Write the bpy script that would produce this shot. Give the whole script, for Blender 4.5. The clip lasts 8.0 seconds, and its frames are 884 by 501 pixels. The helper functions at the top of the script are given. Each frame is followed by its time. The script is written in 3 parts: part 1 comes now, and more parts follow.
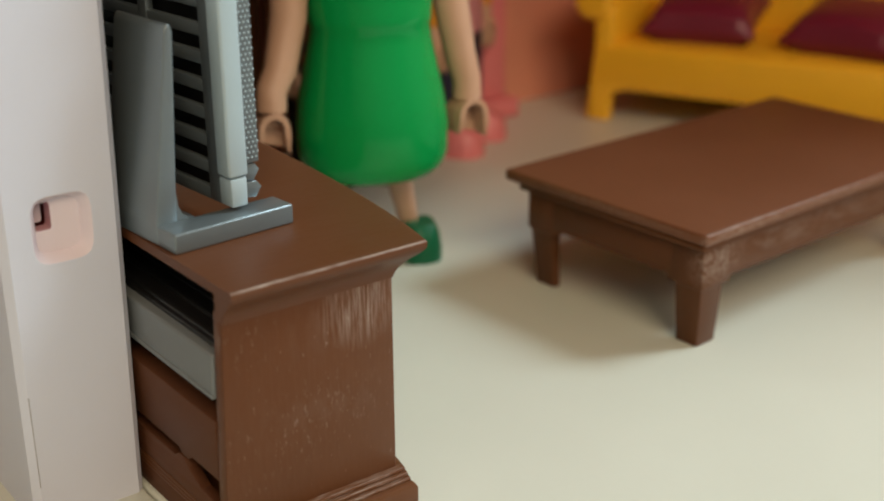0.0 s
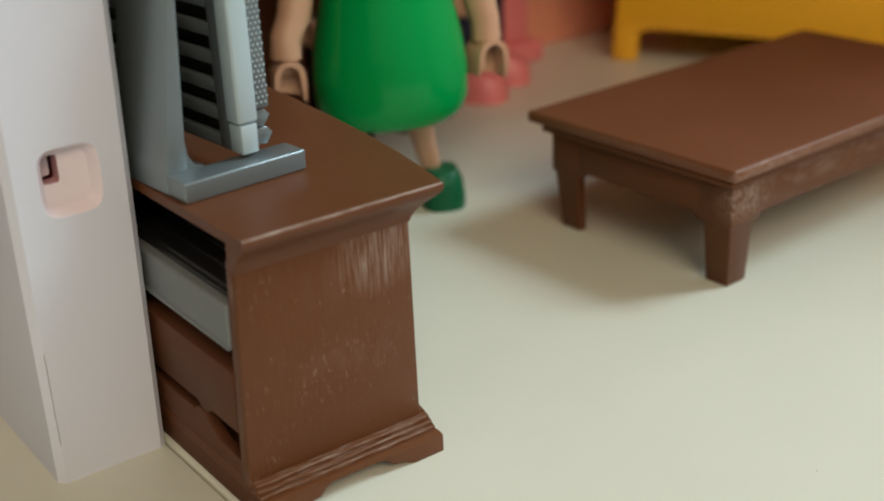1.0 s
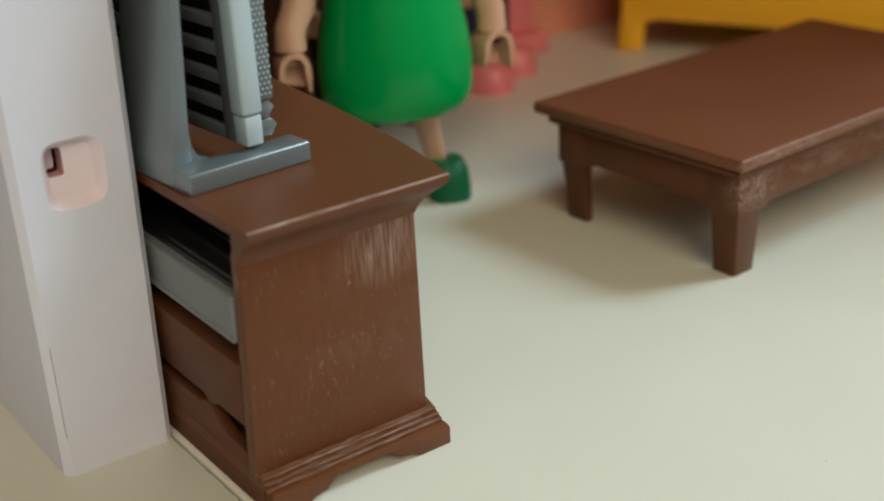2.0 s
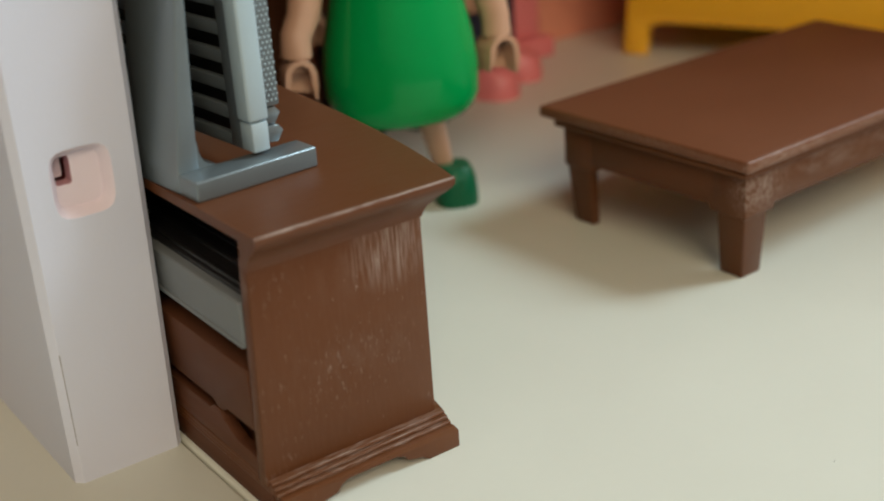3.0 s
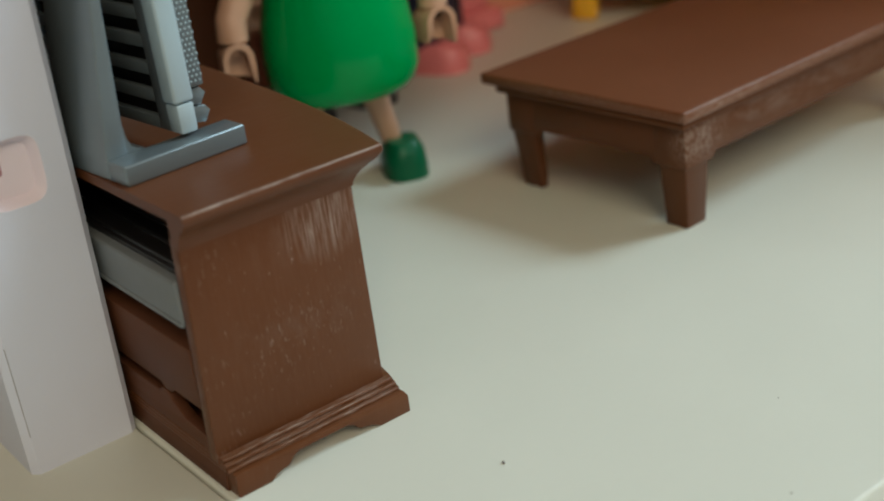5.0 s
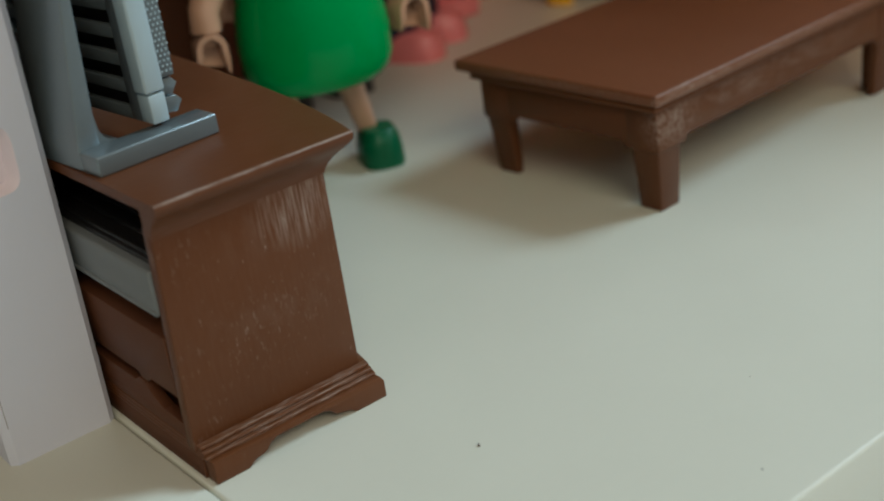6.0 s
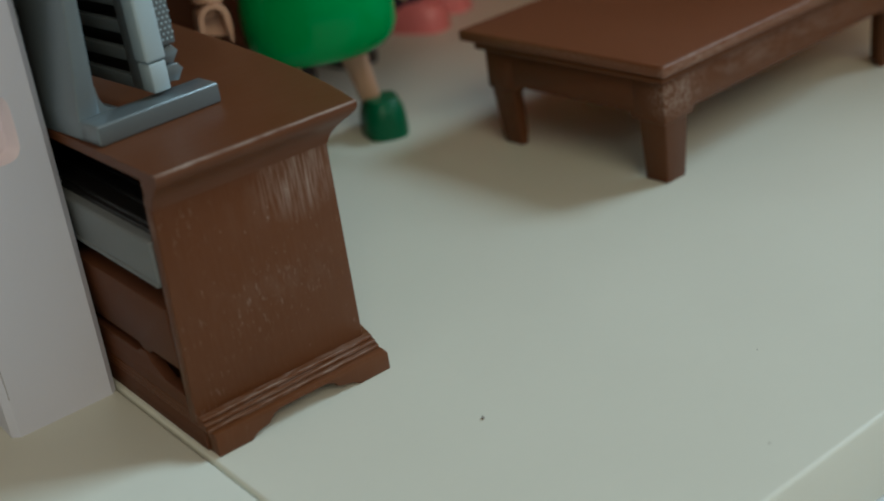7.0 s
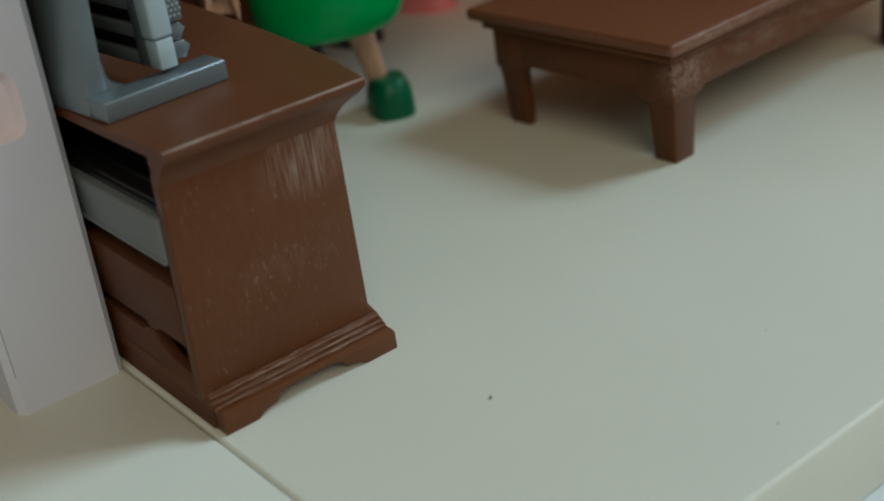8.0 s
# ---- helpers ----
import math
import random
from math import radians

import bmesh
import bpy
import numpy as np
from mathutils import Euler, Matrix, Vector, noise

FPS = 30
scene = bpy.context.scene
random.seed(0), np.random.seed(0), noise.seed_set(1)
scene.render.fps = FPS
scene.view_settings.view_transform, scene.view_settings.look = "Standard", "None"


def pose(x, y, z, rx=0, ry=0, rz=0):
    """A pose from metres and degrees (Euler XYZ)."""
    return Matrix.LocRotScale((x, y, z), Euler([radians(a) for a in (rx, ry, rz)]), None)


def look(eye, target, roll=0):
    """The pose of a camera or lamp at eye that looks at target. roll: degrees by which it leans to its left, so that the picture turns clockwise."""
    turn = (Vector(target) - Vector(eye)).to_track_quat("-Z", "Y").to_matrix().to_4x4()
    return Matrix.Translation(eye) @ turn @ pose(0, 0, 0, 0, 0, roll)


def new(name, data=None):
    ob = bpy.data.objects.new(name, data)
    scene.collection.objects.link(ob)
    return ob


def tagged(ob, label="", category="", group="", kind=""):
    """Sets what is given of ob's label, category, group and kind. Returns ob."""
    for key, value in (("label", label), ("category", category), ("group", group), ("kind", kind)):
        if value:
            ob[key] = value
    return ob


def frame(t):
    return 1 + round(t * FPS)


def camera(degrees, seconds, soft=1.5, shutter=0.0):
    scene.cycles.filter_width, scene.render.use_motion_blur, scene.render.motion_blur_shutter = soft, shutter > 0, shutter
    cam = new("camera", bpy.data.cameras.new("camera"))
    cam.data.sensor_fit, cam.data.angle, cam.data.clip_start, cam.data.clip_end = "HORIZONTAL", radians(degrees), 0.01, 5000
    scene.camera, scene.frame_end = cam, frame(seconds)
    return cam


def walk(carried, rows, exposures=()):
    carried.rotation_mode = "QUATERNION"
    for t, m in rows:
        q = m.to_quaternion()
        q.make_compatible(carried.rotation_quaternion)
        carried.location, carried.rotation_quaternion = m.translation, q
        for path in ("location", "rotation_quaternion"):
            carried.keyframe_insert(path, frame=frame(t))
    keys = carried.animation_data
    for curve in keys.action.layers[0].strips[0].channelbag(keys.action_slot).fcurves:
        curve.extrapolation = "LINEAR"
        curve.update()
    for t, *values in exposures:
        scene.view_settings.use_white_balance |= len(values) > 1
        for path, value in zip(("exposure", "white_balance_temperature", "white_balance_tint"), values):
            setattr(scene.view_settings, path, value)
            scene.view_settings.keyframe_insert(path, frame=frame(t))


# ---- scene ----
cam = camera(38.2, 8.0, soft=1.9)
PATH = [
    (0, (-0.04500, -0.09299, 0.07108), (0.01155, -0.01884, 0.03495), -0.40),
    (0.5, (-0.04337, -0.09209, 0.06959), (0.01149, -0.01774, 0.03135), -1.44),
    (1, (-0.04213, -0.09189, 0.06877), (0.01132, -0.01709, 0.02943), -2.75),
    (1.5, (-0.04180, -0.09153, 0.06850), (0.01118, -0.01675, 0.02850), -3.02),
    (3, (-0.04196, -0.09209, 0.06831), (0.01050, -0.01657, 0.02900), -3.95),
    (3.5, (-0.04193, -0.09323, 0.06815), (0.01026, -0.01754, 0.02881), -4.67),
    (4, (-0.04117, -0.09463, 0.06802), (0.01148, -0.01918, 0.02881), -5.59),
    (4.5, (-0.03966, -0.09551, 0.06697), (0.01269, -0.02016, 0.02721), -7.02),
    (6, (-0.03855, -0.09808, 0.06611), (0.01473, -0.02417, 0.02491), -8.57),
    (6.5, (-0.03880, -0.09783, 0.06598), (0.01436, -0.02407, 0.02436), -8.39),
    (7, (-0.03804, -0.09711, 0.06538), (0.01431, -0.02356, 0.02236), -8.59),
    (7.5, (-0.03840, -0.09726, 0.06548), (0.01360, -0.02342, 0.02255), -8.69),
    (8, (-0.03820, -0.09656, 0.06492), (0.01341, -0.02320, 0.02071), -8.53),
]
walk(cam, [(t, look(eye, target, roll)) for t, eye, target, roll in PATH],
     exposures=[(0.0, -0.02, 6700, 10), (1.5, -0.10, 6400, 8), (3.4, -0.08, 6450, 10), (4.2, -0.14, 6250, 8), (4.7, -0.24, 6150, 6), (6.0, -0.52, 5950, 5), (7.0, -0.74, 5850, 4), (8.0, -0.76, 5850, 4)])
cam.data.dof.use_dof = True
cam.data.dof.focus_distance = 0.130
cam.data.dof.aperture_fstop = 24.0

# ---- world and light: a room with one large window, daylight from it, and an added warm fill ----
world = bpy.data.worlds.new("world")
scene.world = world
world.use_nodes = True
wn = world.node_tree.nodes
sky = wn.new("ShaderNodeTexSky")
sky.sky_type = "NISHITA"
sky.sun_disc = False
sky.sun_elevation = radians(32)
sky.sun_rotation = radians(140)
wn["Background"].inputs["Strength"].default_value = 0.1
world.node_tree.links.new(sky.outputs["Color"], wn["Background"].inputs["Color"])

CM = 0.01


def area_lamp(name, eye, target, w, h, watts, color):
    d = bpy.data.lights.new(name, "AREA")
    d.shape, d.size, d.size_y, d.energy, d.color = "RECTANGLE", w, h, watts, color
    ob = new(name, d)
    ob.matrix_world = look(eye, target)
    return ob


# daylight standing in the window opening of the room
area_lamp("window_daylight", (0.97, -0.38, 0.92), (0.05, 0.0, 0.0), 0.42, 0.56, 17.0, (0.76, 0.94, 1.0))
# warm fill lamp added from the south, set in an invented opening
area_lamp("south_warm_fill", (-0.62, -1.84, 1.46), (0.05, 0.05, 0.0), 1.4, 0.9, 28.5, (1.0, 0.80, 0.54))


# ---- materials ----
def mat(name, color, rough=0.4, metal=0.0, vary=0.06, scale=120.0, bump=0.05, bump_scale=900.0, coat=0.0, sss=0.0, spec=0.5, stretch=(1, 1, 1)):
    """A moulded surface: two scales of colour drift, uneven gloss and fine relief."""
    m = bpy.data.materials.new(name)
    m.use_nodes = True
    n, l = m.node_tree.nodes, m.node_tree.links
    b = n["Principled BSDF"]
    b.inputs["Roughness"].default_value = rough
    b.inputs["Metallic"].default_value = metal
    b.inputs["Coat Weight"].default_value = coat
    b.inputs["Specular IOR Level"].default_value = spec
    if sss:
        b.inputs["Subsurface Weight"].default_value = sss
        b.inputs["Subsurface Radius"].default_value = (0.002, 0.001, 0.0007)
    tc = n.new("ShaderNodeTexCoord")
    mp = n.new("ShaderNodeMapping")
    mp.inputs["Scale"].default_value = stretch
    l.new(tc.outputs["Object"], mp.inputs["Vector"])
    big, fine = n.new("ShaderNodeTexNoise"), n.new("ShaderNodeTexNoise")
    big.inputs["Scale"].default_value, big.inputs["Detail"].default_value = scale, 4
    fine.inputs["Scale"].default_value, fine.inputs["Detail"].default_value = bump_scale, 6
    l.new(mp.outputs[0], big.inputs["Vector"])
    l.new(mp.outputs[0], fine.inputs["Vector"])
    mix = n.new("ShaderNodeMix")
    mix.data_type = "RGBA"
    mix.inputs[6].default_value = [c * (1 - vary) for c in color] + [1]
    mix.inputs[7].default_value = [min(1, c * (1 + vary)) for c in color] + [1]
    add = n.new("ShaderNodeMath")
    add.operation = "MULTIPLY_ADD"
    add.inputs[1].default_value, add.inputs[2].default_value = 0.35, -0.17
    l.new(fine.outputs["Fac"], add.inputs[0])
    both = n.new("ShaderNodeMath")
    l.new(add.outputs[0], both.inputs[0])
    l.new(big.outputs["Fac"], both.inputs[1])
    l.new(both.outputs[0], mix.inputs[0])
    l.new(mix.outputs[2], b.inputs["Base Color"])
    r = n.new("ShaderNodeMapRange")
    r.inputs["To Min"].default_value, r.inputs["To Max"].default_value = rough * 0.85, min(1, rough * 1.2)
    l.new(big.outputs["Fac"], r.inputs["Value"])
    l.new(r.outputs[0], b.inputs["Roughness"])
    bp = n.new("ShaderNodeBump")
    bp.inputs["Strength"].default_value, bp.inputs["Distance"].default_value = bump, 0.0002
    l.new(fine.outputs["Fac"], bp.inputs["Height"])
    l.new(bp.outputs[0], b.inputs["Normal"])
    return m


def scuffed(m, amount, lo, hi, stretch, scale, color=(0.50, 0.42, 0.37), spots=()):
    """Adds pale dry scuffs and painted edge highlights, streaked along one way and gathered in spots of (centre, size),
    to a material of mat().
    """
    n, l = m.node_tree.nodes, m.node_tree.links
    b = n["Principled BSDF"]
    old = b.inputs["Base Color"].links[0].from_socket
    tc = n.new("ShaderNodeTexCoord")
    mp = n.new("ShaderNodeMapping")
    mp.inputs["Scale"].default_value = stretch
    l.new(tc.outputs["Object"], mp.inputs["Vector"])
    no = n.new("ShaderNodeTexNoise")
    no.inputs["Scale"].default_value, no.inputs["Detail"].default_value, no.inputs["Roughness"].default_value = scale, 5, 0.6
    l.new(mp.outputs[0], no.inputs["Vector"])
    near = None
    for centre, size in spots:
        sub = n.new("ShaderNodeVectorMath")
        sub.operation = "SUBTRACT"
        sub.inputs[1].default_value = centre
        l.new(tc.outputs["Object"], sub.inputs[0])
        div = n.new("ShaderNodeVectorMath")
        div.operation = "DIVIDE"
        div.inputs[1].default_value = size
        l.new(sub.outputs[0], div.inputs[0])
        far = n.new("ShaderNodeVectorMath")
        far.operation = "LENGTH"
        l.new(div.outputs[0], far.inputs[0])
        if near is None:
            near = far.outputs["Value"]
        else:
            least = n.new("ShaderNodeMath")
            least.operation = "MINIMUM"
            l.new(near, least.inputs[0])
            l.new(far.outputs["Value"], least.inputs[1])
            near = least.outputs[0]
    pr = n.new("ShaderNodeMapRange")
    pr.inputs["From Min"].default_value, pr.inputs["From Max"].default_value = 1.15, 0.35
    pr.inputs["To Min"].default_value, pr.inputs["To Max"].default_value = 0.03, 1.0
    l.new(near, pr.inputs["Value"])
    mr = n.new("ShaderNodeMapRange")
    mr.inputs["From Min"].default_value, mr.inputs["From Max"].default_value, mr.inputs["To Max"].default_value = lo, hi, amount
    l.new(no.outputs["Fac"], mr.inputs["Value"])
    mu = n.new("ShaderNodeMath")
    mu.operation = "MULTIPLY"
    l.new(mr.outputs[0], mu.inputs[0])
    l.new(pr.outputs[0], mu.inputs[1])
    mix = n.new("ShaderNodeMix")
    mix.data_type = "RGBA"
    l.new(mu.outputs[0], mix.inputs[0])
    l.new(old, mix.inputs[6])
    mix.inputs[7].default_value = (*color, 1)
    l.new(mix.outputs[2], b.inputs["Base Color"])
    return m


FLOOR = mat("ivory_floor_plastic", (0.66, 0.67, 0.59), 0.42, vary=0.03, scale=60, bump=0.03)
WALLP = mat("lilac_white_plastic", (0.63, 0.655, 0.76), 0.45, vary=0.025, scale=80, bump=0.06, bump_scale=2500)
SLOTP = mat("pale_pink_plastic", (0.74, 0.65, 0.70), 0.45, vary=0.03)
SLOTD = mat("shaded_pink_plastic", (0.55, 0.30, 0.33), 0.5, vary=0.03)
BROWN = mat("brown_plastic", (0.110, 0.0380, 0.0126), 0.42, spec=0.25, vary=0.12, scale=90, bump=0.10, bump_scale=1400, stretch=(1, 1, 0.35))
BROWNS = scuffed(mat("scuffed_brown_plastic", (0.110, 0.0380, 0.0126), 0.40, spec=0.28, vary=0.16, scale=75, bump=0.03, bump_scale=1600, stretch=(1, 1, 0.8)),
                 0.52, 0.42, 0.72, (1, 1, 0.07), 3200,
                 spots=(((0.0160, 0.0, 0.0232), (0.0046, 0.004, 0.0046)),))
scuffed(BROWNS, 0.32, 0.58, 0.75, (1, 1, 0.4), 1700,
        spots=(((0.0030, 0.0, 0.0226), (0.0045, 0.004, 0.0034)), ((0.0100, 0.0, 0.0120), (0.0100, 0.004, 0.0045)), ((0.0020, 0.0, 0.0050), (0.0030, 0.004, 0.0030))))
scuffed(BROWNS, 0.05, 0.45, 0.75, (1, 1, 0.55), 500, spots=(((0.0120, 0.0, 0.0130), (0.0120, 0.004, 0.0030)), ((0.0140, 0.0, 0.0225), (0.0085, 0.004, 0.0050))))
scuffed(BROWNS, 0.30, 0.63, 0.73, (1, 1, 0.4), 2000, spots=(((0.0100, 0.0, 0.0150), (0.0150, 0.004, 0.0170)),))
BROWNW = scuffed(mat("worn_ridge_plastic", (0.110, 0.0380, 0.0126), 0.42, spec=0.25, vary=0.14, scale=90, bump=0.12, bump_scale=1400),
                 0.36, 0.46, 0.70, (0.10, 1, 1), 4500, spots=(((0.011, -0.001, 0.003), (0.012, 0.01, 0.01)),))
# pale line on the nose: edge wear plus its highlight, painted in
BROWNT = scuffed(mat("brown_tabletop_plastic", (0.110, 0.0370, 0.0128), 0.44, spec=0.26, vary=0.10, scale=60, bump=0.06, bump_scale=1600),
                 0.70, 0.34, 0.62, (0.12, 1, 1), 2500,
                 spots=(((0.0115, -0.00212, 0.02825), (0.0160, 0.00030, 0.00017)), ((0.0070, 0.0003, 0.0156), (0.0110, 0.0007, 0.0010))))
BROWNA = scuffed(mat("brown_apron_plastic", (0.110, 0.0380, 0.0126), 0.42, spec=0.25, vary=0.14, scale=90, bump=0.06, bump_scale=1500),
                 0.40, 0.42, 0.70, (0.5, 1, 0.5), 3500, spots=(((0.0030, 0.0012, 0.0118), (0.0065, 0.0030, 0.0032)),))
scuffed(BROWNA, 0.16, 0.40, 0.72, (0.25, 1, 0.6), 1300, spots=(((0.0200, 0.0013, 0.0128), (0.0260, 0.0006, 0.0030)),))
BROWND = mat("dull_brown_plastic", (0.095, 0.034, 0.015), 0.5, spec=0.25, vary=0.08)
# first spot is corner wear; the two edge spots paint scuffed highlights
BROWNC = scuffed(mat("brown_coffee_table_plastic", (0.155, 0.0530, 0.0198), 0.48, spec=0.5, vary=0.14, scale=45, bump=0.10, bump_scale=1500),
                 0.34, 0.38, 0.68, (0.25, 1, 1), 2200,
                 spots=(((0.0070, 0.0003, 0.0156), (0.0120, 0.0008, 0.0010)), ((0.030, 0.0003, 0.0158), (0.0260, 0.0005, 0.0006)), ((0.0003, 0.018, 0.0158), (0.0005, 0.020, 0.0005))))
SLOTK = mat("slot_shadow_plastic", (0.10, 0.012, 0.016), 0.6, vary=0.05)
SILVER = mat("silver_plastic", (0.215, 0.258, 0.28), 0.33, metal=0.6, vary=0.06, bump=0.06, bump_scale=3000)
SILVERL = mat("pale_silver_plastic", (0.45, 0.57, 0.63), 0.40, metal=0.2, vary=0.05, bump=0.06, bump_scale=3000)
GRILLE = mat("dark_silver_plastic", (0.17, 0.20, 0.215), 0.42, metal=0.5, vary=0.06, bump=0.06, bump_scale=3000)
GREYBOX = mat("grey_plastic", (0.155, 0.17, 0.178), 0.45, vary=0.08, bump=0.06)
BLACK = mat("black_plastic", (0.012, 0.012, 0.013), 0.4, vary=0.1)
GREEN = mat("green_plastic", (0.0015, 0.29, 0.066), 0.13, vary=0.03, bump=0.006, spec=0.24)
GREEND = mat("dark_green_plastic", (0.003, 0.105, 0.045), 0.38, spec=0.3, vary=0.04, bump=0.03)
SKIN = mat("peach_plastic", (0.55, 0.33, 0.22), 0.42, vary=0.03, bump=0.03)
PINK = mat("pink_plastic", (0.70, 0.20, 0.21), 0.4, vary=0.05)
PINKT = mat("light_pink_plastic", (0.62, 0.26, 0.30), 0.45, vary=0.15, scale=500)
NAVY = mat("navy_plastic", (0.012, 0.012, 0.035), 0.45, vary=0.08)
ORANGE = mat("orange_plastic", (0.62, 0.24, 0.012), 0.4, vary=0.05)
YELLOW = mat("yellow_plastic", (0.88, 0.47, 0.025), 0.38, vary=0.04, bump=0.03)
MAROON = mat("maroon_plastic", (0.16, 0.012, 0.035), 0.38, vary=0.08, bump=0.05)
SALMON = mat("salmon_wall_plastic", (0.72, 0.30, 0.20), 0.5, vary=0.05, scale=40)
# near-black stand-in for the shade between partition and television
WALLSHADE = mat("charcoal_shade_plastic", (0.028, 0.026, 0.026), 0.5, vary=0.06)
DKRED = mat("dark_red_plastic", (0.17, 0.02, 0.02), 0.5, vary=0.06)
ROOMW = mat("room_wall_paint", (0.62, 0.60, 0.57), 0.8, vary=0.03, scale=3, bump=0.1, bump_scale=200)
ROOMF = mat("room_floor_wood", (0.25, 0.16, 0.09), 0.5, vary=0.2, scale=4, stretch=(1, 8, 1), bump_scale=60)
DESK = mat("white_desk_laminate", (0.60, 0.64, 0.66), 0.4, vary=0.03, scale=10)
SPECK = mat("dark_dust", (0.20, 0.18, 0.17), 0.9)


# ---- mesh helpers, all lengths in centimetres ----
def link(name, bm, material, parent=None, label="", smooth=True):
    """One mesh object out of a bmesh in centimetres."""
    bmesh.ops.recalc_face_normals(bm, faces=bm.faces)
    bmesh.ops.scale(bm, vec=(CM, CM, CM), verts=bm.verts)
    me = bpy.data.meshes.new(name)
    bm.to_mesh(me)
    bm.free()
    for mm in (material if isinstance(material, (list, tuple)) else [material]):
        me.materials.append(mm)
    if smooth:
        me.shade_smooth()
        me.set_sharp_from_angle(angle=radians(38))
    ob = new(name, me)
    if parent is not None:
        ob.parent = parent
    if label:
        tagged(ob, label)
    return ob


def part(name, bm, material, parent, label=""):
    return link(name, bm, material, parent, label)


def thing(name, label, category, group="", m=None):
    ob = new(name)
    ob.empty_display_size = 0.005
    if m is not None:
        ob.matrix_world = m
    return tagged(ob, label, category, group)


def cmpose(x, y, z, rx=0, ry=0, rz=0):
    return pose(x * CM, y * CM, z * CM, rx, ry, rz)


def add_box(bm, lo, hi, bevel=0.0, seg=2):
    made = bmesh.ops.create_cube(bm, size=1.0)["verts"]
    for v in made:
        v.co = Vector([lo[i] + (v.co[i] + 0.5) * (hi[i] - lo[i]) for i in range(3)])
    if bevel:
        es = {e for v in made for e in v.link_edges}
        bmesh.ops.bevel(bm, geom=list(es), offset=bevel, segments=seg, profile=0.5, affect="EDGES", clamp_overlap=True)
    return bm


def box(lo, hi, bevel=0.0, seg=2):
    return add_box(bmesh.new(), lo, hi, bevel, seg)


def add_prism(bm, outline, axis, lo, hi, bevel=0.0, seg=2):
    """Extrudes a closed outline of (a, b) along an axis; a, b are the other two axes in order."""
    def at(a, b, c):
        return Vector({"x": (c, a, b), "y": (a, c, b), "z": (a, b, c)}[axis])
    one = [bm.verts.new(at(a, b, lo)) for a, b in outline]
    two = [bm.verts.new(at(a, b, hi)) for a, b in outline]
    fs = [bm.faces.new(one), bm.faces.new(two[::-1])]
    k = len(one)
    for i in range(k):
        fs.append(bm.faces.new((one[i], one[(i + 1) % k], two[(i + 1) % k], two[i])))
    bmesh.ops.recalc_face_normals(bm, faces=fs)
    if bevel:
        es = {e for f in fs for e in f.edges}
        bmesh.ops.bevel(bm, geom=list(es), offset=bevel, segments=seg, profile=0.5, affect="EDGES", clamp_overlap=True)
    return bm


def prism(outline, axis, lo, hi, bevel=0.0, seg=2):
    return add_prism(bmesh.new(), outline, axis, lo, hi, bevel, seg)


def add_loft(bm, rings, sides=20, power=2.0, mat_index=0):
    """Skin over rings of (centre, half width, half depth[, lean axis]); power above 2 squares the section."""
    loops = []
    for (cx, cy, cz), rx, ry in rings:
        loop = []
        for i in range(sides):
            a = 2 * math.pi * i / sides
            c, s = math.cos(a), math.sin(a)
            k = (abs(c) ** power + abs(s) ** power) ** (-1 / power)
            loop.append(bm.verts.new((cx + rx * c * k, cy + ry * s * k, cz)))
        loops.append(loop)
    fs = []
    for p, q in zip(loops, loops[1:]):
        for i in range(sides):
            fs.append(bm.faces.new((p[i], p[(i + 1) % sides], q[(i + 1) % sides], q[i])))
    fs += [bm.faces.new(loops[0][::-1]), bm.faces.new(loops[-1])]
    for f in fs:
        f.material_index = mat_index
    return bm


def add_tube(bm, points, radii, sides=12, mat_index=0, caps=True):
    """A round limb through points."""
    loops = []
    for i, (p, r) in enumerate(zip(points, radii)):
        a = Vector(points[max(0, i - 1)])
        b = Vector(points[min(len(points) - 1, i + 1)])
        q = (b - a).to_track_quat("Z", "Y")
        loops.append([bm.verts.new(Vector(p) + q @ Vector((r * math.cos(t), r * math.sin(t), 0)))
                      for t in [2 * math.pi * k / sides for k in range(sides)]])
    fs = []
    for p, q in zip(loops, loops[1:]):
        for i in range(sides):
            fs.append(bm.faces.new((p[i], p[(i + 1) % sides], q[(i + 1) % sides], q[i])))
    if caps:
        fs += [bm.faces.new(loops[0][::-1]), bm.faces.new(loops[-1])]
    for f in fs:
        f.material_index = mat_index
    return bm


def moved(bm, x=0, y=0, z=0, rz=0):
    bmesh.ops.transform(bm, matrix=Matrix.Translation((x, y, z)) @ Matrix.Rotation(radians(rz), 4, "Z"), verts=bm.verts)
    return bm


# ---- the room round the toy house ----
ROOM = (-180.0, -190.0, -76.0, 100.0, 120.0, 225.0)
x0, y0, z0, x1, y1, z1 = ROOM
tagged(link("room_floor", box((x0, y0, z0 - 4), (x1, y1, z0)), ROOMF), "brown wooden floor of the room", "floor", kind="structure")
tagged(link("room_ceiling", box((x0, y0, z1), (x1, y1, z1 + 4)), ROOMW), "plain pale ceiling of the room", "ceiling", kind="structure")
tagged(link("room_wall_west", box((x0 - 8, y0, z0), (x0, y1, z1)), ROOMW), "plain pale painted wall of the room", "wall", kind="structure")
# the opening is made up to hold the warm fill lamp
bm = box((x0, y0 - 8, z0), (-165, y0, z1))
add_box(bm, (90, y0 - 8, z0), (x1, y0, z1))
add_box(bm, (-165, y0 - 8, z0), (90, y0, 85))
add_box(bm, (-165, y0 - 8, 205), (90, y0, z1))
tagged(link("room_wall_south", bm, ROOMW), "pale painted room wall, unseen, with an opening for the added fill lamp", "wall", kind="structure")
tagged(link("room_wall_north", box((x0, y1, z0), (x1, y1 + 8, z1)), ROOMW), "plain pale painted wall of the room", "wall", kind="structure")
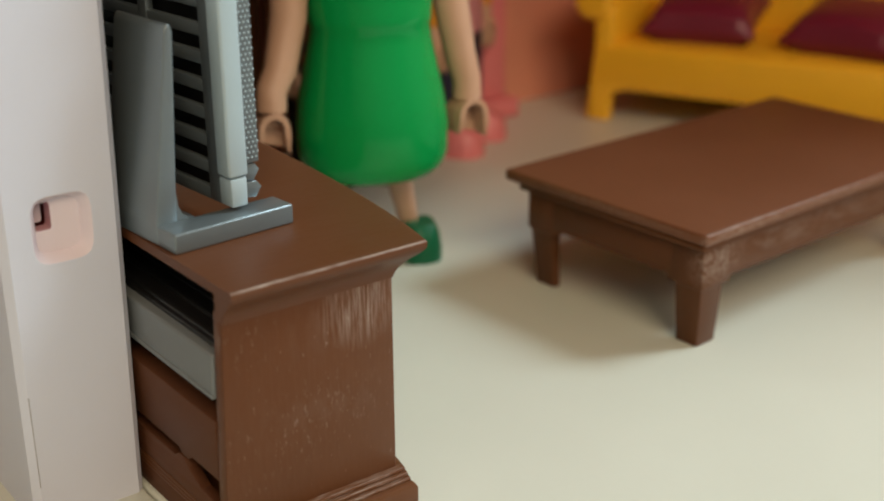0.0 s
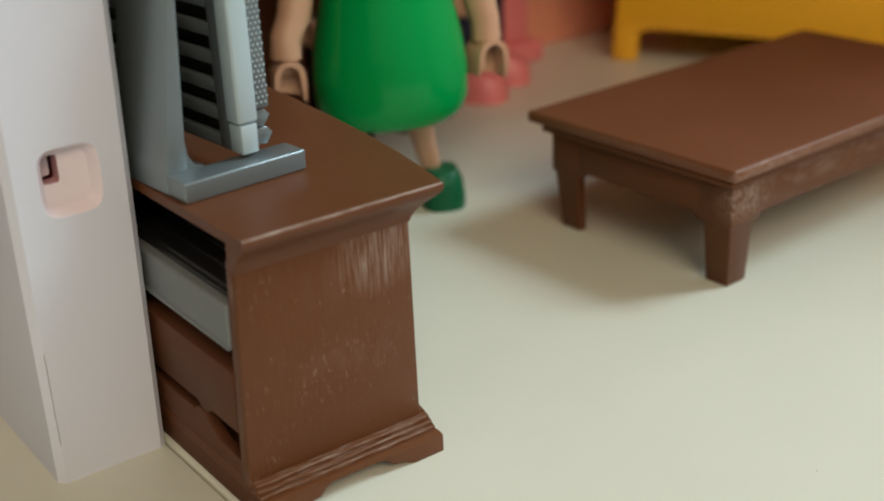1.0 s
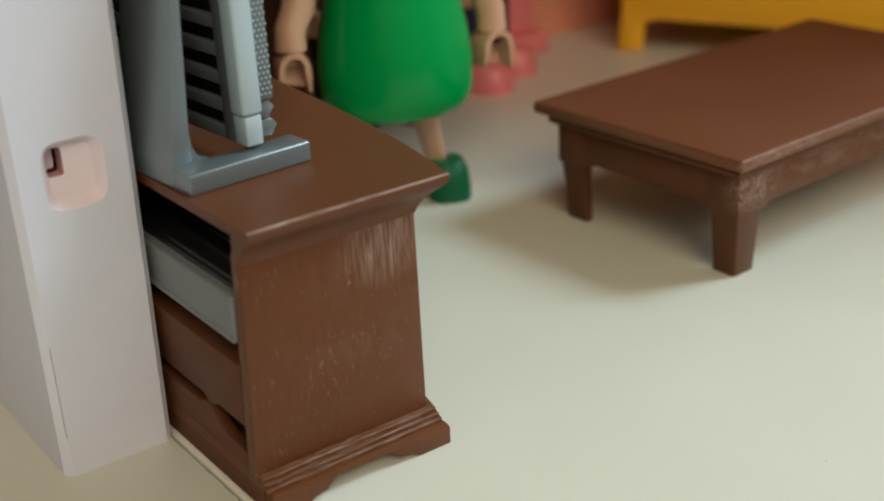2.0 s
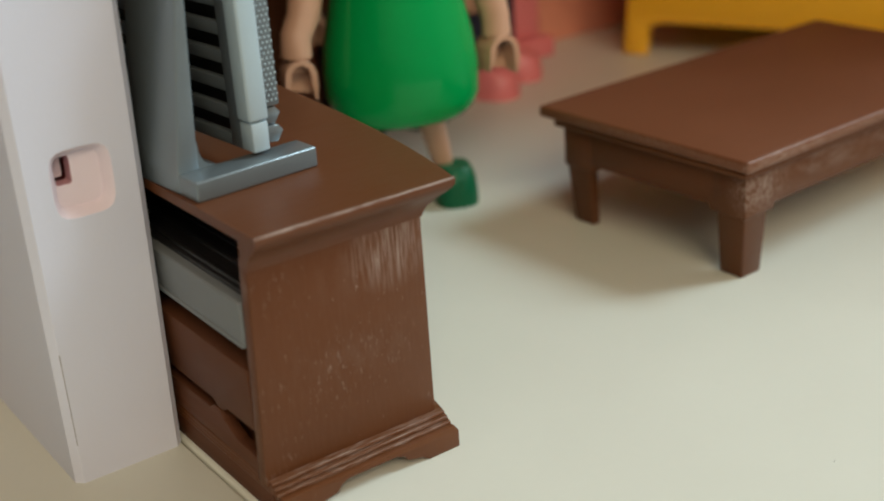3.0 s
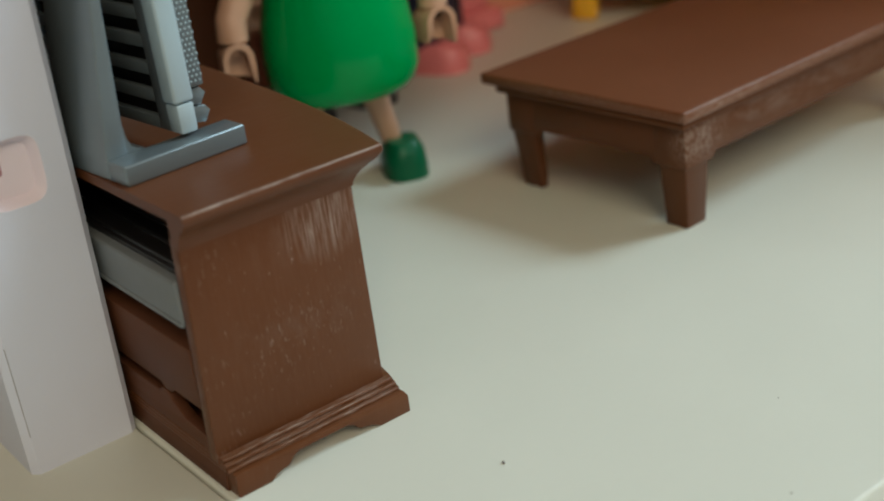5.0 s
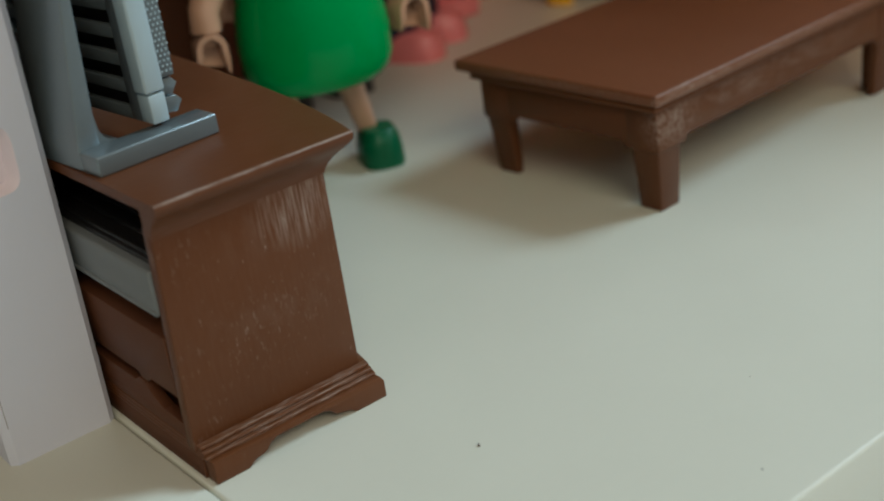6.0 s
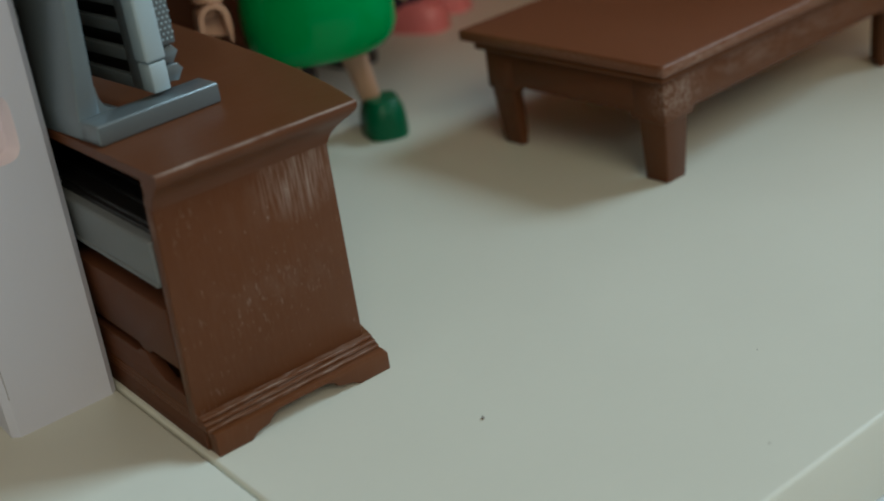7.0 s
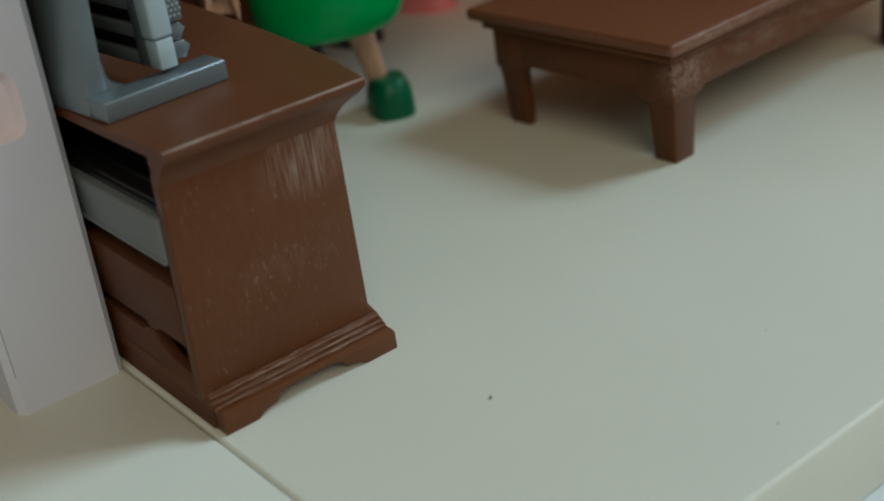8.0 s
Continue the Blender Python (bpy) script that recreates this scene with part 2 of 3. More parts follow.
bm = box((x1, y0, z0), (x1 + 8, -120, z1))
add_box(bm, (x1, 10, z0), (x1 + 8, y1, z1))
add_box(bm, (x1, -120, z0), (x1 + 8, 10, 50))
add_box(bm, (x1, -120, 135), (x1 + 8, 10, z1))
tagged(link("room_wall_east", bm, ROOMW), "pale painted room wall with a wide window opening", "wall", kind="structure")
desk = thing("desk", "white laminate desk that carries the toy house", "desk")
part("desktop", box((-45, -14, -3.9), (48, 40, -0.9), 0.15), DESK, desk)
for lx in (-42, 45):
    for ly in (-11, 37):
        part("leg", box((lx - 2, ly - 2, z0), (lx + 2, ly + 2, -3.9), 0.2), DESK, desk)

# ---- toy house shell ----
FRONT, BACK, RIGHT = -4.345, 11.5, 20.5
tagged(link("floor", box((0.035, FRONT, -0.9), (RIGHT, BACK, 0.0), 0.045, 3), FLOOR), "ivory moulded plastic floor plate of the toy house", "floor", kind="structure")
tagged(link("floor_side", box((-9.0, FRONT, -0.9), (0.008, BACK, 0.0), 0.025, 3), FLOOR), "ivory plastic floor plate beside the partition wall", "floor", kind="structure")


DRAFT = 0.019


def wall_with_slot():
    """A thick partition whose end carries a rounded clip slot."""
    xl, xr, yf, top = -1.134, 0.007, 1.73, 8.5
    b = 0.07
    bm = bmesh.new()
    # long body, left open at its end
    for p, q in (((xl, yf + b), (xl, BACK)), ((xl, BACK), (xr, BACK)), ((xr, BACK), (xr, yf + b)), ((xl + b, yf), (xl, yf + b)), ((xr, yf + b), (xr - b, yf))):
        bm.faces.new([bm.verts.new((p[0], p[1], 0)), bm.verts.new((q[0], q[1], 0)), bm.verts.new((q[0], q[1], top)), bm.verts.new((p[0], p[1], top))])
    cx, cz, hx, hz = -0.562, 3.03, 0.25, 0.30
    ex0, ex1, ez0, ez1 = xl + b, xr - b, 2.4, 3.7
    for lo, hi in ((0, ez0), (ez1, top)):
        bm.faces.new([bm.verts.new(v) for v in ((ex0, yf, lo), (ex1, yf, lo), (ex1, yf, hi), (ex0, yf, hi))])
    n = 40

    def ring(kx, kz, y, p, mx=cx, mz=cz):
        out = []
        for i in range(n):
            a = 2 * math.pi * i / n + math.pi / 4
            c, s = math.cos(a), math.sin(a)
            k = 1 / max(abs(c), abs(s)) if p > 50 else (abs(c) ** p + abs(s) ** p) ** (-1 / p)
            out.append(bm.verts.new((mx + kx * c * k, y, mz + kz * s * k)))
        return out
    outer = ring((ex1 - ex0) / 2, (ez1 - ez0) / 2, yf, 60, (ex0 + ex1) / 2, (ez0 + ez1) / 2)
    loops = [outer, ring(hx + 0.03, hz + 0.03, yf, 4.5), ring(hx, hz, yf + 0.035, 4.5), ring(hx * 0.84, hz * 0.86, yf + 0.13, 5)]
    hole_x, hole_z = cx - 0.125, cz + 0.10
    loops.append(ring(0.075, 0.135, yf + 0.14, 9, hole_x, hole_z))
    loops.append(ring(0.075, 0.135, yf + 0.30, 9, hole_x, hole_z))
    loops.append(ring(0.075, 0.135, yf + 0.45, 9, hole_x, hole_z))
    loops.append(ring(0.055, 0.11, yf + 0.30, 9, hole_x - 0.012, hole_z + 0.01))
    # hole walls take darker reds: the shade inside is put into their colour
    for k, (p, q) in enumerate(zip(loops, loops[1:])):
        for i in range(n):
            f = bm.faces.new((p[i], p[(i + 1) % n], q[(i + 1) % n], q[i]))
            f.material_index = 0 if k == 0 else 1 if k < 4 else 2 if k == 4 else 3
    f = bm.faces.new(loops[-1])
    f.material_index = 1
    # the moulded wall thickens a little upwards
    for v in bm.verts:
        v.co.x += DRAFT * v.co.z * (v.co.x - xl) / (xr - xl)
    return bm


tagged(link("wall_partition", wall_with_slot(), [WALLP, SLOTP, SLOTD, SLOTK]), "thick lilac-white plastic partition wall with a clip slot", "wall", kind="structure")
part("mould_seam", prism([(-1.066, 1.7285), (-1.060, 1.7285), (-1.060, 1.75), (-1.066, 1.75)], "z", 0.43, 1.42), SPECK, bpy.data.objects["wall_partition"], "thin dark mould seam")
# thin dark sheet added over the partition; shade is put into its colour
tagged(link("wall_shade_sheet", prism([(0.004, 0.0), (0.012, 0.0), (0.012 + 8.5 * DRAFT, 8.5), (0.004 + 8.5 * DRAFT, 8.5)], "y", 1.84, BACK), WALLSHADE), "charcoal sheet standing for the shade on the room side of the partition", "wall", kind="structure")
tagged(link("wall_back", box((0.05, BACK, -0.9), (RIGHT, BACK + 0.8, 8.5), 0.03), SALMON), "salmon brown plastic back wall of the toy room", "wall", kind="structure")
tagged(link("wall_back_side", box((-9.0, BACK, -0.9), (0.05, BACK + 0.8, 8.5), 0.03), WALLP), "lilac-white plastic back wall beside the partition", "wall", kind="structure")
# unseen wall, made tall to keep cool window light off the back
tagged(link("wall_right_blocker", box((RIGHT, FRONT, -0.9), (RIGHT + 0.8, BACK + 0.8, 14.0), 0.03), SALMON), "tall salmon brown side wall, unseen, added to block the window light", "wall", kind="structure")
# unseen plate: its edge sets the shade, its salmon adds warm bounce
tagged(link("ceiling", box((-9.0, 3.5, 8.5), (RIGHT + 0.8, BACK + 0.8, 9.1), 0.03), SALMON), "unseen salmon brown plate over the toy room, added for shade and warm bounce", "ceiling", kind="structure")


# ---- television cabinet ----
def slant(y):
    """The bow of the cabinet on its room side."""
    y += 0.22
    return 0.36 * (1 - math.exp(-max(y, 0) / 1.5)) + 0.03 * y


CAB_BACK = 5.2


def bow(x, yf, yb, n=12):
    return [(x + slant(yf + (yb - yf) * (k / n) ** 1.6), yf + (yb - yf) * (k / n) ** 1.6) for k in range(n + 1)]


def cabinet():
    c = thing("tv_cabinet", "scuffed dark brown plastic toy television cabinet with open back", "cabinet")

    def quad(xl, xr, yf, yb):
        return [(xl, yf)] + bow(xr, yf, yb) + [(xl, yb)]
    # one moulded top: a rounded nose that runs into a cove, hollow below on the open side
    nose = [(2.83, 0.185), (2.83, 0.205), (2.826, 0.214), (2.816, 0.22), (2.765, 0.218), (2.73, 0.20), (2.69, 0.165), (2.65, 0.12), (2.60, 0.075), (2.55, 0.04), (2.50, 0.018), (2.45, 0.004)]
    bm = bmesh.new()
    rings = []
    for zz, o in nose:
        xr = 2.25 - (0.22 - o) * 1.45
        rings.append([bm.verts.new((a, b, zz)) for a, b in [(0.15, -o)] + bow(xr, -o, CAB_BACK) + [(0.10, CAB_BACK)]])
    bm.faces.new(rings[0])
    k = len(rings[0])
    for zi, (p, q) in enumerate(zip(rings, rings[1:])):
        for i in range(k if zi < 5 else k - 1):
            bm.faces.new((p[i], p[(i + 1) % k], q[(i + 1) % k], q[i]))
    tail = [bm.verts.new((0.148, 0.1, 2.45)), bm.verts.new((0.148, 0.1, 2.73))]
    bm.faces.new([r[0] for r in rings[5:]] + tail)
    part("top", bm, BROWNT, c, "smooth brown top with a cove and a rounded nose, pale with wear and painted highlight")
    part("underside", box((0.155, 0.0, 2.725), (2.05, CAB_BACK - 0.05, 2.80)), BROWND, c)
    part("end_panel", prism([(0.062, 0.30), (1.99, 0.30), (1.99, 2.55), (0.152, 2.55)], "y", 0.0, 0.16, 0.02), BROWNS, c, "brown end panel with pale dry scuffs")
    part("end_panel", box((0.05, CAB_BACK - 0.3, 0.30), (1.95 + slant(CAB_BACK), CAB_BACK - 0.14, 2.5), 0.02), BROWN, c)
    yb = CAB_BACK - 0.3
    part("front_panel", prism(bow(1.90, 0.16, yb) + bow(1.75, 0.16, yb)[::-1], "z", 0.3, 2.72), BROWN, c)
    # moulded plinth with ogee feet
    outline = [(0.11, 0.0), (0.47, 0.0), (0.53, 0.05), (0.60, 0.068), (0.68, 0.085), (0.74, 0.15), (0.81, 0.18), (1.36, 0.18), (1.44, 0.15), (1.50, 0.085),
               (1.58, 0.068), (1.66, 0.05), (1.74, 0.0), (2.11, 0.0), (2.11, 0.185), (2.065, 0.25), (0.11, 0.25)]
    part("plinth_front", prism(outline, "y", -0.215, -0.02, 0.014, 2), BROWNS, c, "brown plinth with ogee feet")
    part("plinth_core", prism(quad(0.085, 2.0, -0.045, CAB_BACK - 0.1), "z", 0.24, 0.37, 0.004), BROWN, c)
    for zz, out in ((0.246, 0.155), (0.290, 0.118), (0.334, 0.080)):
        part("plinth_moulding", prism(quad(0.08, 1.97 + out * 0.45, -out, CAB_BACK - 0.08), "z", zz, zz + 0.040, 0.012, 3), BROWNW, c, "worn ridge of the plinth")
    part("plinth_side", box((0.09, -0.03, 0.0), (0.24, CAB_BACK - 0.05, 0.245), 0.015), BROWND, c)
    part("plinth_side", prism(bow(2.05, -0.02, yb) + bow(1.9, -0.02, yb)[::-1], "z", 0, 0.238, 0.012), BROWN, c)
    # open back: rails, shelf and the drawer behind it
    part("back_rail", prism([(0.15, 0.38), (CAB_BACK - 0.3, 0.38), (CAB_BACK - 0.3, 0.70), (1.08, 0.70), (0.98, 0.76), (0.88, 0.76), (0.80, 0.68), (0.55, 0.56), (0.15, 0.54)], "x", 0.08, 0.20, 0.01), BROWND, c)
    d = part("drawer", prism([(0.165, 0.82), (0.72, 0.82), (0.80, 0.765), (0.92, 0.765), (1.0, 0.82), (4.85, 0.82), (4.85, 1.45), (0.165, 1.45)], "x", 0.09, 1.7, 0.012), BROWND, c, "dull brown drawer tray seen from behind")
    # black, so the gap under the recorder has its shade in the colour
    part("shelf", box((0.26, 0.16, 1.58), (1.84, CAB_BACK - 0.3, 1.67)), BLACK, c)
    return c


cabinet()


def media_player():
    c = thing("media_player", "silver grey toy video recorder on the cabinet shelf", "video recorder")
    part("case", box((0.10, 0.165, 1.672), (1.75, 4.7, 2.12), 0.03, 3), GREYBOX, c)
    part("rim", box((0.088, 0.17, 1.667), (0.15, 4.65, 1.72), 0.012), GREYBOX, c)
    part("lid", box((0.2, 0.2, 2.115), (1.7, 4.6, 2.17), 0.02), BLACK, c, "dark ribbed lid")
    for k in range(6):
        part("rib", box((0.24 + 0.2 * k, 0.3, 2.168), (0.30 + 0.2 * k, 4.5, 2.205), 0.012), BLACK, c)
    return c


media_player()


# ---- television ----
def television():
    t = thing("television", "silver plastic toy flat television on a bracket stand", "television",
              m=cmpose(0.08, -0.05, 0, 0, 0, 4))
    z = 2.83
    near = [(0.18, z), (1.50, z), (1.50, z + 0.20), (0.18, z + 0.20)]
    part("stand_foot", prism(near, "y", 0.93, 1.27, 0.022, 3), SILVER, t, "silver stand foot with a rounded edge")
    part("stand_foot", prism([(a + 0.35, b) for a, b in near], "y", 3.5, 3.84, 0.03, 3), SILVER, t)
    part("stand_upright", prism([(0.18, z), (0.41, z), (0.415, z + 0.40), (0.52, z + 1.98), (0.50, z + 2.05), (0.46, z + 2.06), (0.43, z + 2.0), (0.18, z + 0.20)], "y", 1.26, 2.2, 0.03, 3), SILVER, t)
    part("fillet", prism([(0.38, z + 0.185), (0.60, z + 0.195), (0.52, z + 0.215), (0.465, z + 0.26), (0.432, z + 0.34), (0.42, z + 0.46), (0.38, z + 0.46)], "y", 1.268, 2.19), SILVER, t)
    # upright body
    yn, yf = 1.10, 4.0
    zb, zt = 3.07, 6.4

    part("end_cap", prism([(0.92, zb), (1.10, zb), (1.105, zb + 0.285), (0.918, zb + 0.285)], "y", yn, yn + 0.22, 0.02, 2), SILVERL, t)

    def strip(x0, x1, z0):
        return [(x0, z0), (x1, z0), (x1, zt), (x0, zt)]
    part("end_strip", prism(strip(0.90, 1.115, zb + 0.297), "y", yn - 0.01, yn + 0.22, 0.03, 3), SILVERL, t, "pale silver side strip")
    part("end_strip", prism(strip(0.90, 1.115, zb), "y", yf - 0.2, yf, 0.03, 3), SILVERL, t)
    part("core", prism(strip(1.04, 1.11, zb + 0.05), "y", yn + 0.05, yf - 0.05), BLACK, t)
    # vent slats of the back
    zz = zb
    while zz < zt - 0.1:
        part("slat", prism([(0.92, zz), (1.0, zz), (1.0, zz + 0.125), (0.92, zz + 0.125)], "y", yn + 0.30, yf - 0.2, 0.016, 2), SILVER, t)
        zz += 0.268
    part("back_stile", prism(strip(0.918, 1.0, zb), "y", yn + 0.19, yn + 0.40, 0.02), SILVER, t)
    part("back_stile", prism(strip(0.912, 1.0, zb), "y", 2.45, 2.62, 0.015), SILVER, t)
    # speaker strip beside the screen, with raised dots
    sp = part("speaker_grille", prism(strip(1.10, 1.265, zb + 0.40), "y", yn + 0.02, yn + 0.40, 0.02, 2), GRILLE, t, "dark silver grille with raised pale dots")
    dot = bmesh.new()
    bmesh.ops.create_icosphere(dot, subdivisions=1, radius=0.013)
    first = link("dot", dot, SILVERL, sp)
    for r in range(34):
        for c in range(3):
            zq = zb + 0.46 + r * 0.05
            o = first if r + c == 0 else new("dot", first.data)
            o.parent = sp
            o.location = ((1.135 + 0.047 * c + (0.022 if r % 2 else 0)) * CM, (yn + 0.021) * CM, zq * CM)
    for zi, out in ((zb + 0.035, 0.03), (zb + 0.215, 0.015)):
        part("ridge", prism([(1.10, zi + 0.02), (1.20 + out, zi), (1.27 + out, zi + 0.10), (1.215 + out, zi + 0.165), (1.10, zi + 0.17)], "y", yn + 0.06, yf - 0.05, 0.006), SILVER, t, "pale chevron ridge under the grille")
    part("screen", prism(strip(1.11, 1.17, zb + 0.5), "y", yn + 0.42, yf - 0.42, 0.01), BLACK, t, "black screen")
    return t


television()


# ---- coffee table ----
def coffee_table():
    c = thing("coffee_table", "brown plastic toy coffee table with tapered legs", "table", m=cmpose(6.87, 0.29, 0, 0, 0, 2.4))
    xl, xr, yf, yb, top = 0.0, 6.25, 0.0, 3.64, 1.64
    part("tabletop", box((xl, yf, top - 0.16), (xr, yb, top), 0.04, 3), BROWNC, c, "smooth reddish brown tabletop with worn corner and painted edge highlights")
    ax0, ax1, ay0, ay1 = xl + 0.13, xr - 0.19, yf + 0.13, yb - 0.38
    part("moulding", box((ax0 - 0.1, ay0 - 0.07, top - 0.25), (ax1 + 0.1, ay1 + 0.12, top - 0.165), 0.03), BROWN, c)
    t = 0.14

    def apron(a, b, end=0.0):
        lo, hi, dip = 0.91, top - 0.22, 0.08
        return [(a, lo - dip), (a + 0.54, lo - dip), (a + 0.58, lo), (b - 0.58 - end, lo), (b - 0.54 - end, lo - dip), (b, lo - dip), (b, hi), (a, hi)]
    part("apron", prism(apron(ax0, ax1, 0.5), "y", ay0, ay0 + t, 0.015), BROWNA, c)
    part("apron", prism(apron(ax0, ax1, 0.5), "y", ay1 - t, ay1, 0.015), BROWN, c)
    part("apron", prism(apron(ay0 + 0.01, ay1 - 0.01), "x", ax0, ax0 + t, 0.015), BROWN, c)
    part("apron", prism(apron(ay0 + 0.01, ay1 - 0.01), "x", ax1 - t, ax1, 0.015), BROWN, c)
    for sx, lx in ((1, ax0 - 0.008), (-1, ax1 - 0.50)):
        for sy, ly in ((1, ay0 - 0.008), (-1, ay1 + 0.008)):
            bm = bmesh.new()
            w0, w1 = 0.45, 0.35
            vs = []
            for zz, w, off in ((0.0, w1, 0.10), (0.83, w0 - 0.02, 0.03), (0.84, w0 + 0.05, 0.0), (1.38, w0 + 0.05, 0.0)):
                vs.append([bm.verts.new((lx + sx * (off + a * w), ly + sy * (off + b * w), zz)) for a, b in ((0, 0), (1, 0), (1, 0.36), (0.36, 0.36), (0.36, 1), (0, 1))])
            bm.faces.new(vs[0][::-1]), bm.faces.new(vs[-1])
            for lo, hi in zip(vs, vs[1:]):
                for i in range(6):
                    bm.faces.new((lo[i], lo[(i + 1) % 6], hi[(i + 1) % 6], hi[i]))
            bmesh.ops.bevel(bm, geom=[e for e in bm.edges if e.calc_length() > 0.1], offset=0.018, segments=2, profile=0.5, affect="EDGES")
            part("leg", bm, BROWNA, c)
    return c


coffee_table()


# ---- dolls: one plain mesh each ----
def grip(bm, x, y, z, r, turn, mi):
    """A gripping cuff: an arch with two prongs, open downwards and to the front."""
    path = [(-r, -0.26), (-r * 1.03, -0.10)]
    path += [(r * math.cos(a), r * math.sin(a)) for a in [math.pi * (1 - i / 12) for i in range(13)]]
    path += [(r * 1.03, -0.12), (r * 0.96, -0.36)]
    rot = Matrix.Rotation(radians(turn), 3, "Z")

    def at(a, yy, b):
        return bm.verts.new(Vector((x, y, z)) + rot @ Vector((a, yy, b)))
    fs, loops = [], []
    for k, (a, b) in enumerate(path):
        thin = 0.68 if 0 < k < len(path) - 1 else 0.9
        d = 0.20 if 0 < k < len(path) - 1 else 0.15
        loops.append([at(a, -d + 0.03, b), at(a * 0.96, -d, b * 0.97), at(a * thin * 0.92, -d, b * thin), at(a * thin * 0.88, d, b * thin), at(a, d, b)])
    for p, q in zip(loops, loops[1:]):
        for i in range(5):
            fs.append(bm.faces.new((p[i], p[(i + 1) % 5], q[(i + 1) % 5], q[i])))
    fs += [bm.faces.new(loops[0][::-1]), bm.faces.new(loops[-1])]
    # the palm closes the far side
    fs.append(bm.faces.new([at(a * 0.9, 0.12, b * 0.9) for a, b in path]))
    for f in fs:
        f.material_index = mi


def add_shoe(bm, x, y, turn, length, width, height, mi):
    rings = [((0, 0, 0.0), length / 2, width / 2), ((0, 0, height * 0.35), length / 2 * 1.0, width / 2), ((0.05, 0, height * 0.75), length / 2 * 0.86, width / 2 * 0.9), ((0.10, 0, height), length / 2 * 0.5, width / 2 * 0.7)]
    b2 = bmesh.new()
    add_loft(b2, rings, 20, 3.0, mi)
    bmesh.ops.transform(b2, matrix=Matrix.Translation((x, y, 0)) @ Matrix.Rotation(radians(turn), 4, "Z"), verts=b2.verts)
    tmp = bpy.data.meshes.new("tmp")
    b2.to_mesh(tmp)
    b2.free()
    bm.from_mesh(tmp)
    bpy.data.meshes.remove(tmp)


def green_doll():
    bm = bmesh.new()
    # skirt and bodice
    prof = [(1.55, 0.55, 0.50), (1.56, 0.74, 0.66), (1.61, 0.89, 0.80), (1.72, 1.00, 0.90), (1.9, 1.07, 0.95), (2.3, 1.08, 0.95), (2.7, 1.03, 0.89), (3.1, 0.94, 0.80), (3.45, 0.87, 0.71), (3.7, 0.84, 0.67),
            (3.76, 0.87, 0.69), (3.85, 0.87, 0.67), (4.3, 0.92, 0.66), (4.9, 1.0, 0.62), (5.2, 0.7, 0.5), (5.3, 0.3, 0.3)]
    add_loft(bm, [((0, 0, z), a, b) for z, a, b in prof], 36, 2.2, 0)
    # arms
    for s in (-1, 1):
        out = 0.22 if s < 0 else 0.02
        low = -0.12 if s < 0 else 0.0
        hx = s * (1.32 + out)
        add_tube(bm, [(s * 1.02, 0, 4.95), (s * 1.13, -0.03, 4.5), (s * (1.18 + out * 0.0), -0.1, 3.9), (s * (1.26 + out * 0.45), -0.2, 3.2), (s * (1.315 + out * 0.9), -0.28, 2.85 - low), (hx, -0.3, 2.58 - low), (hx, -0.3, 2.42 - low)],
                 [0.24, 0.26, 0.25, 0.225, 0.205, 0.21, 0.20], 18, 1)
        grip(bm, hx, -0.32, 2.36 - low, 0.215 if s < 0 else 0.24, 6 * s, 1)
    # legs, shoes, neck, plain head
    add_tube(bm, [(0.40, 0.30, 1.8), (0.62, 0.46, 1.0), (0.80, 0.60, 0.35)], [0.24, 0.18, 0.15], 14, 1)
    add_tube(bm, [(-0.5, 0.5, 1.8), (-0.5, 0.55, 1.0), (-0.5, 0.6, 0.35)], [0.3, 0.24, 0.22], 14, 1)
    add_shoe(bm, 0.86, 0.46, -100, 1.02, 0.66, 0.56, 2)
    add_shoe(bm, -0.5, 0.4, -90, 1.02, 0.6, 0.62, 2)
    add_tube(bm, [(0, 0, 5.2), (0, 0, 5.6)], [0.3, 0.3], 14, 1)
    add_loft(bm, [((0, 0, 5.5), 0.5, 0.5), ((0, 0, 5.8), 0.85, 0.85), ((0, 0, 6.5), 0.9, 0.9), ((0, 0, 7.0), 0.7, 0.7), ((0, 0, 7.2), 0.3, 0.3)], 24, 2, 1)
    moved(bm, 5.33, 5.2, 0, -14)
    tagged(link("doll", bm, [GREEN, SKIN, GREEND]), "plain toy doll in a glossy green dress and green shoe", "doll")


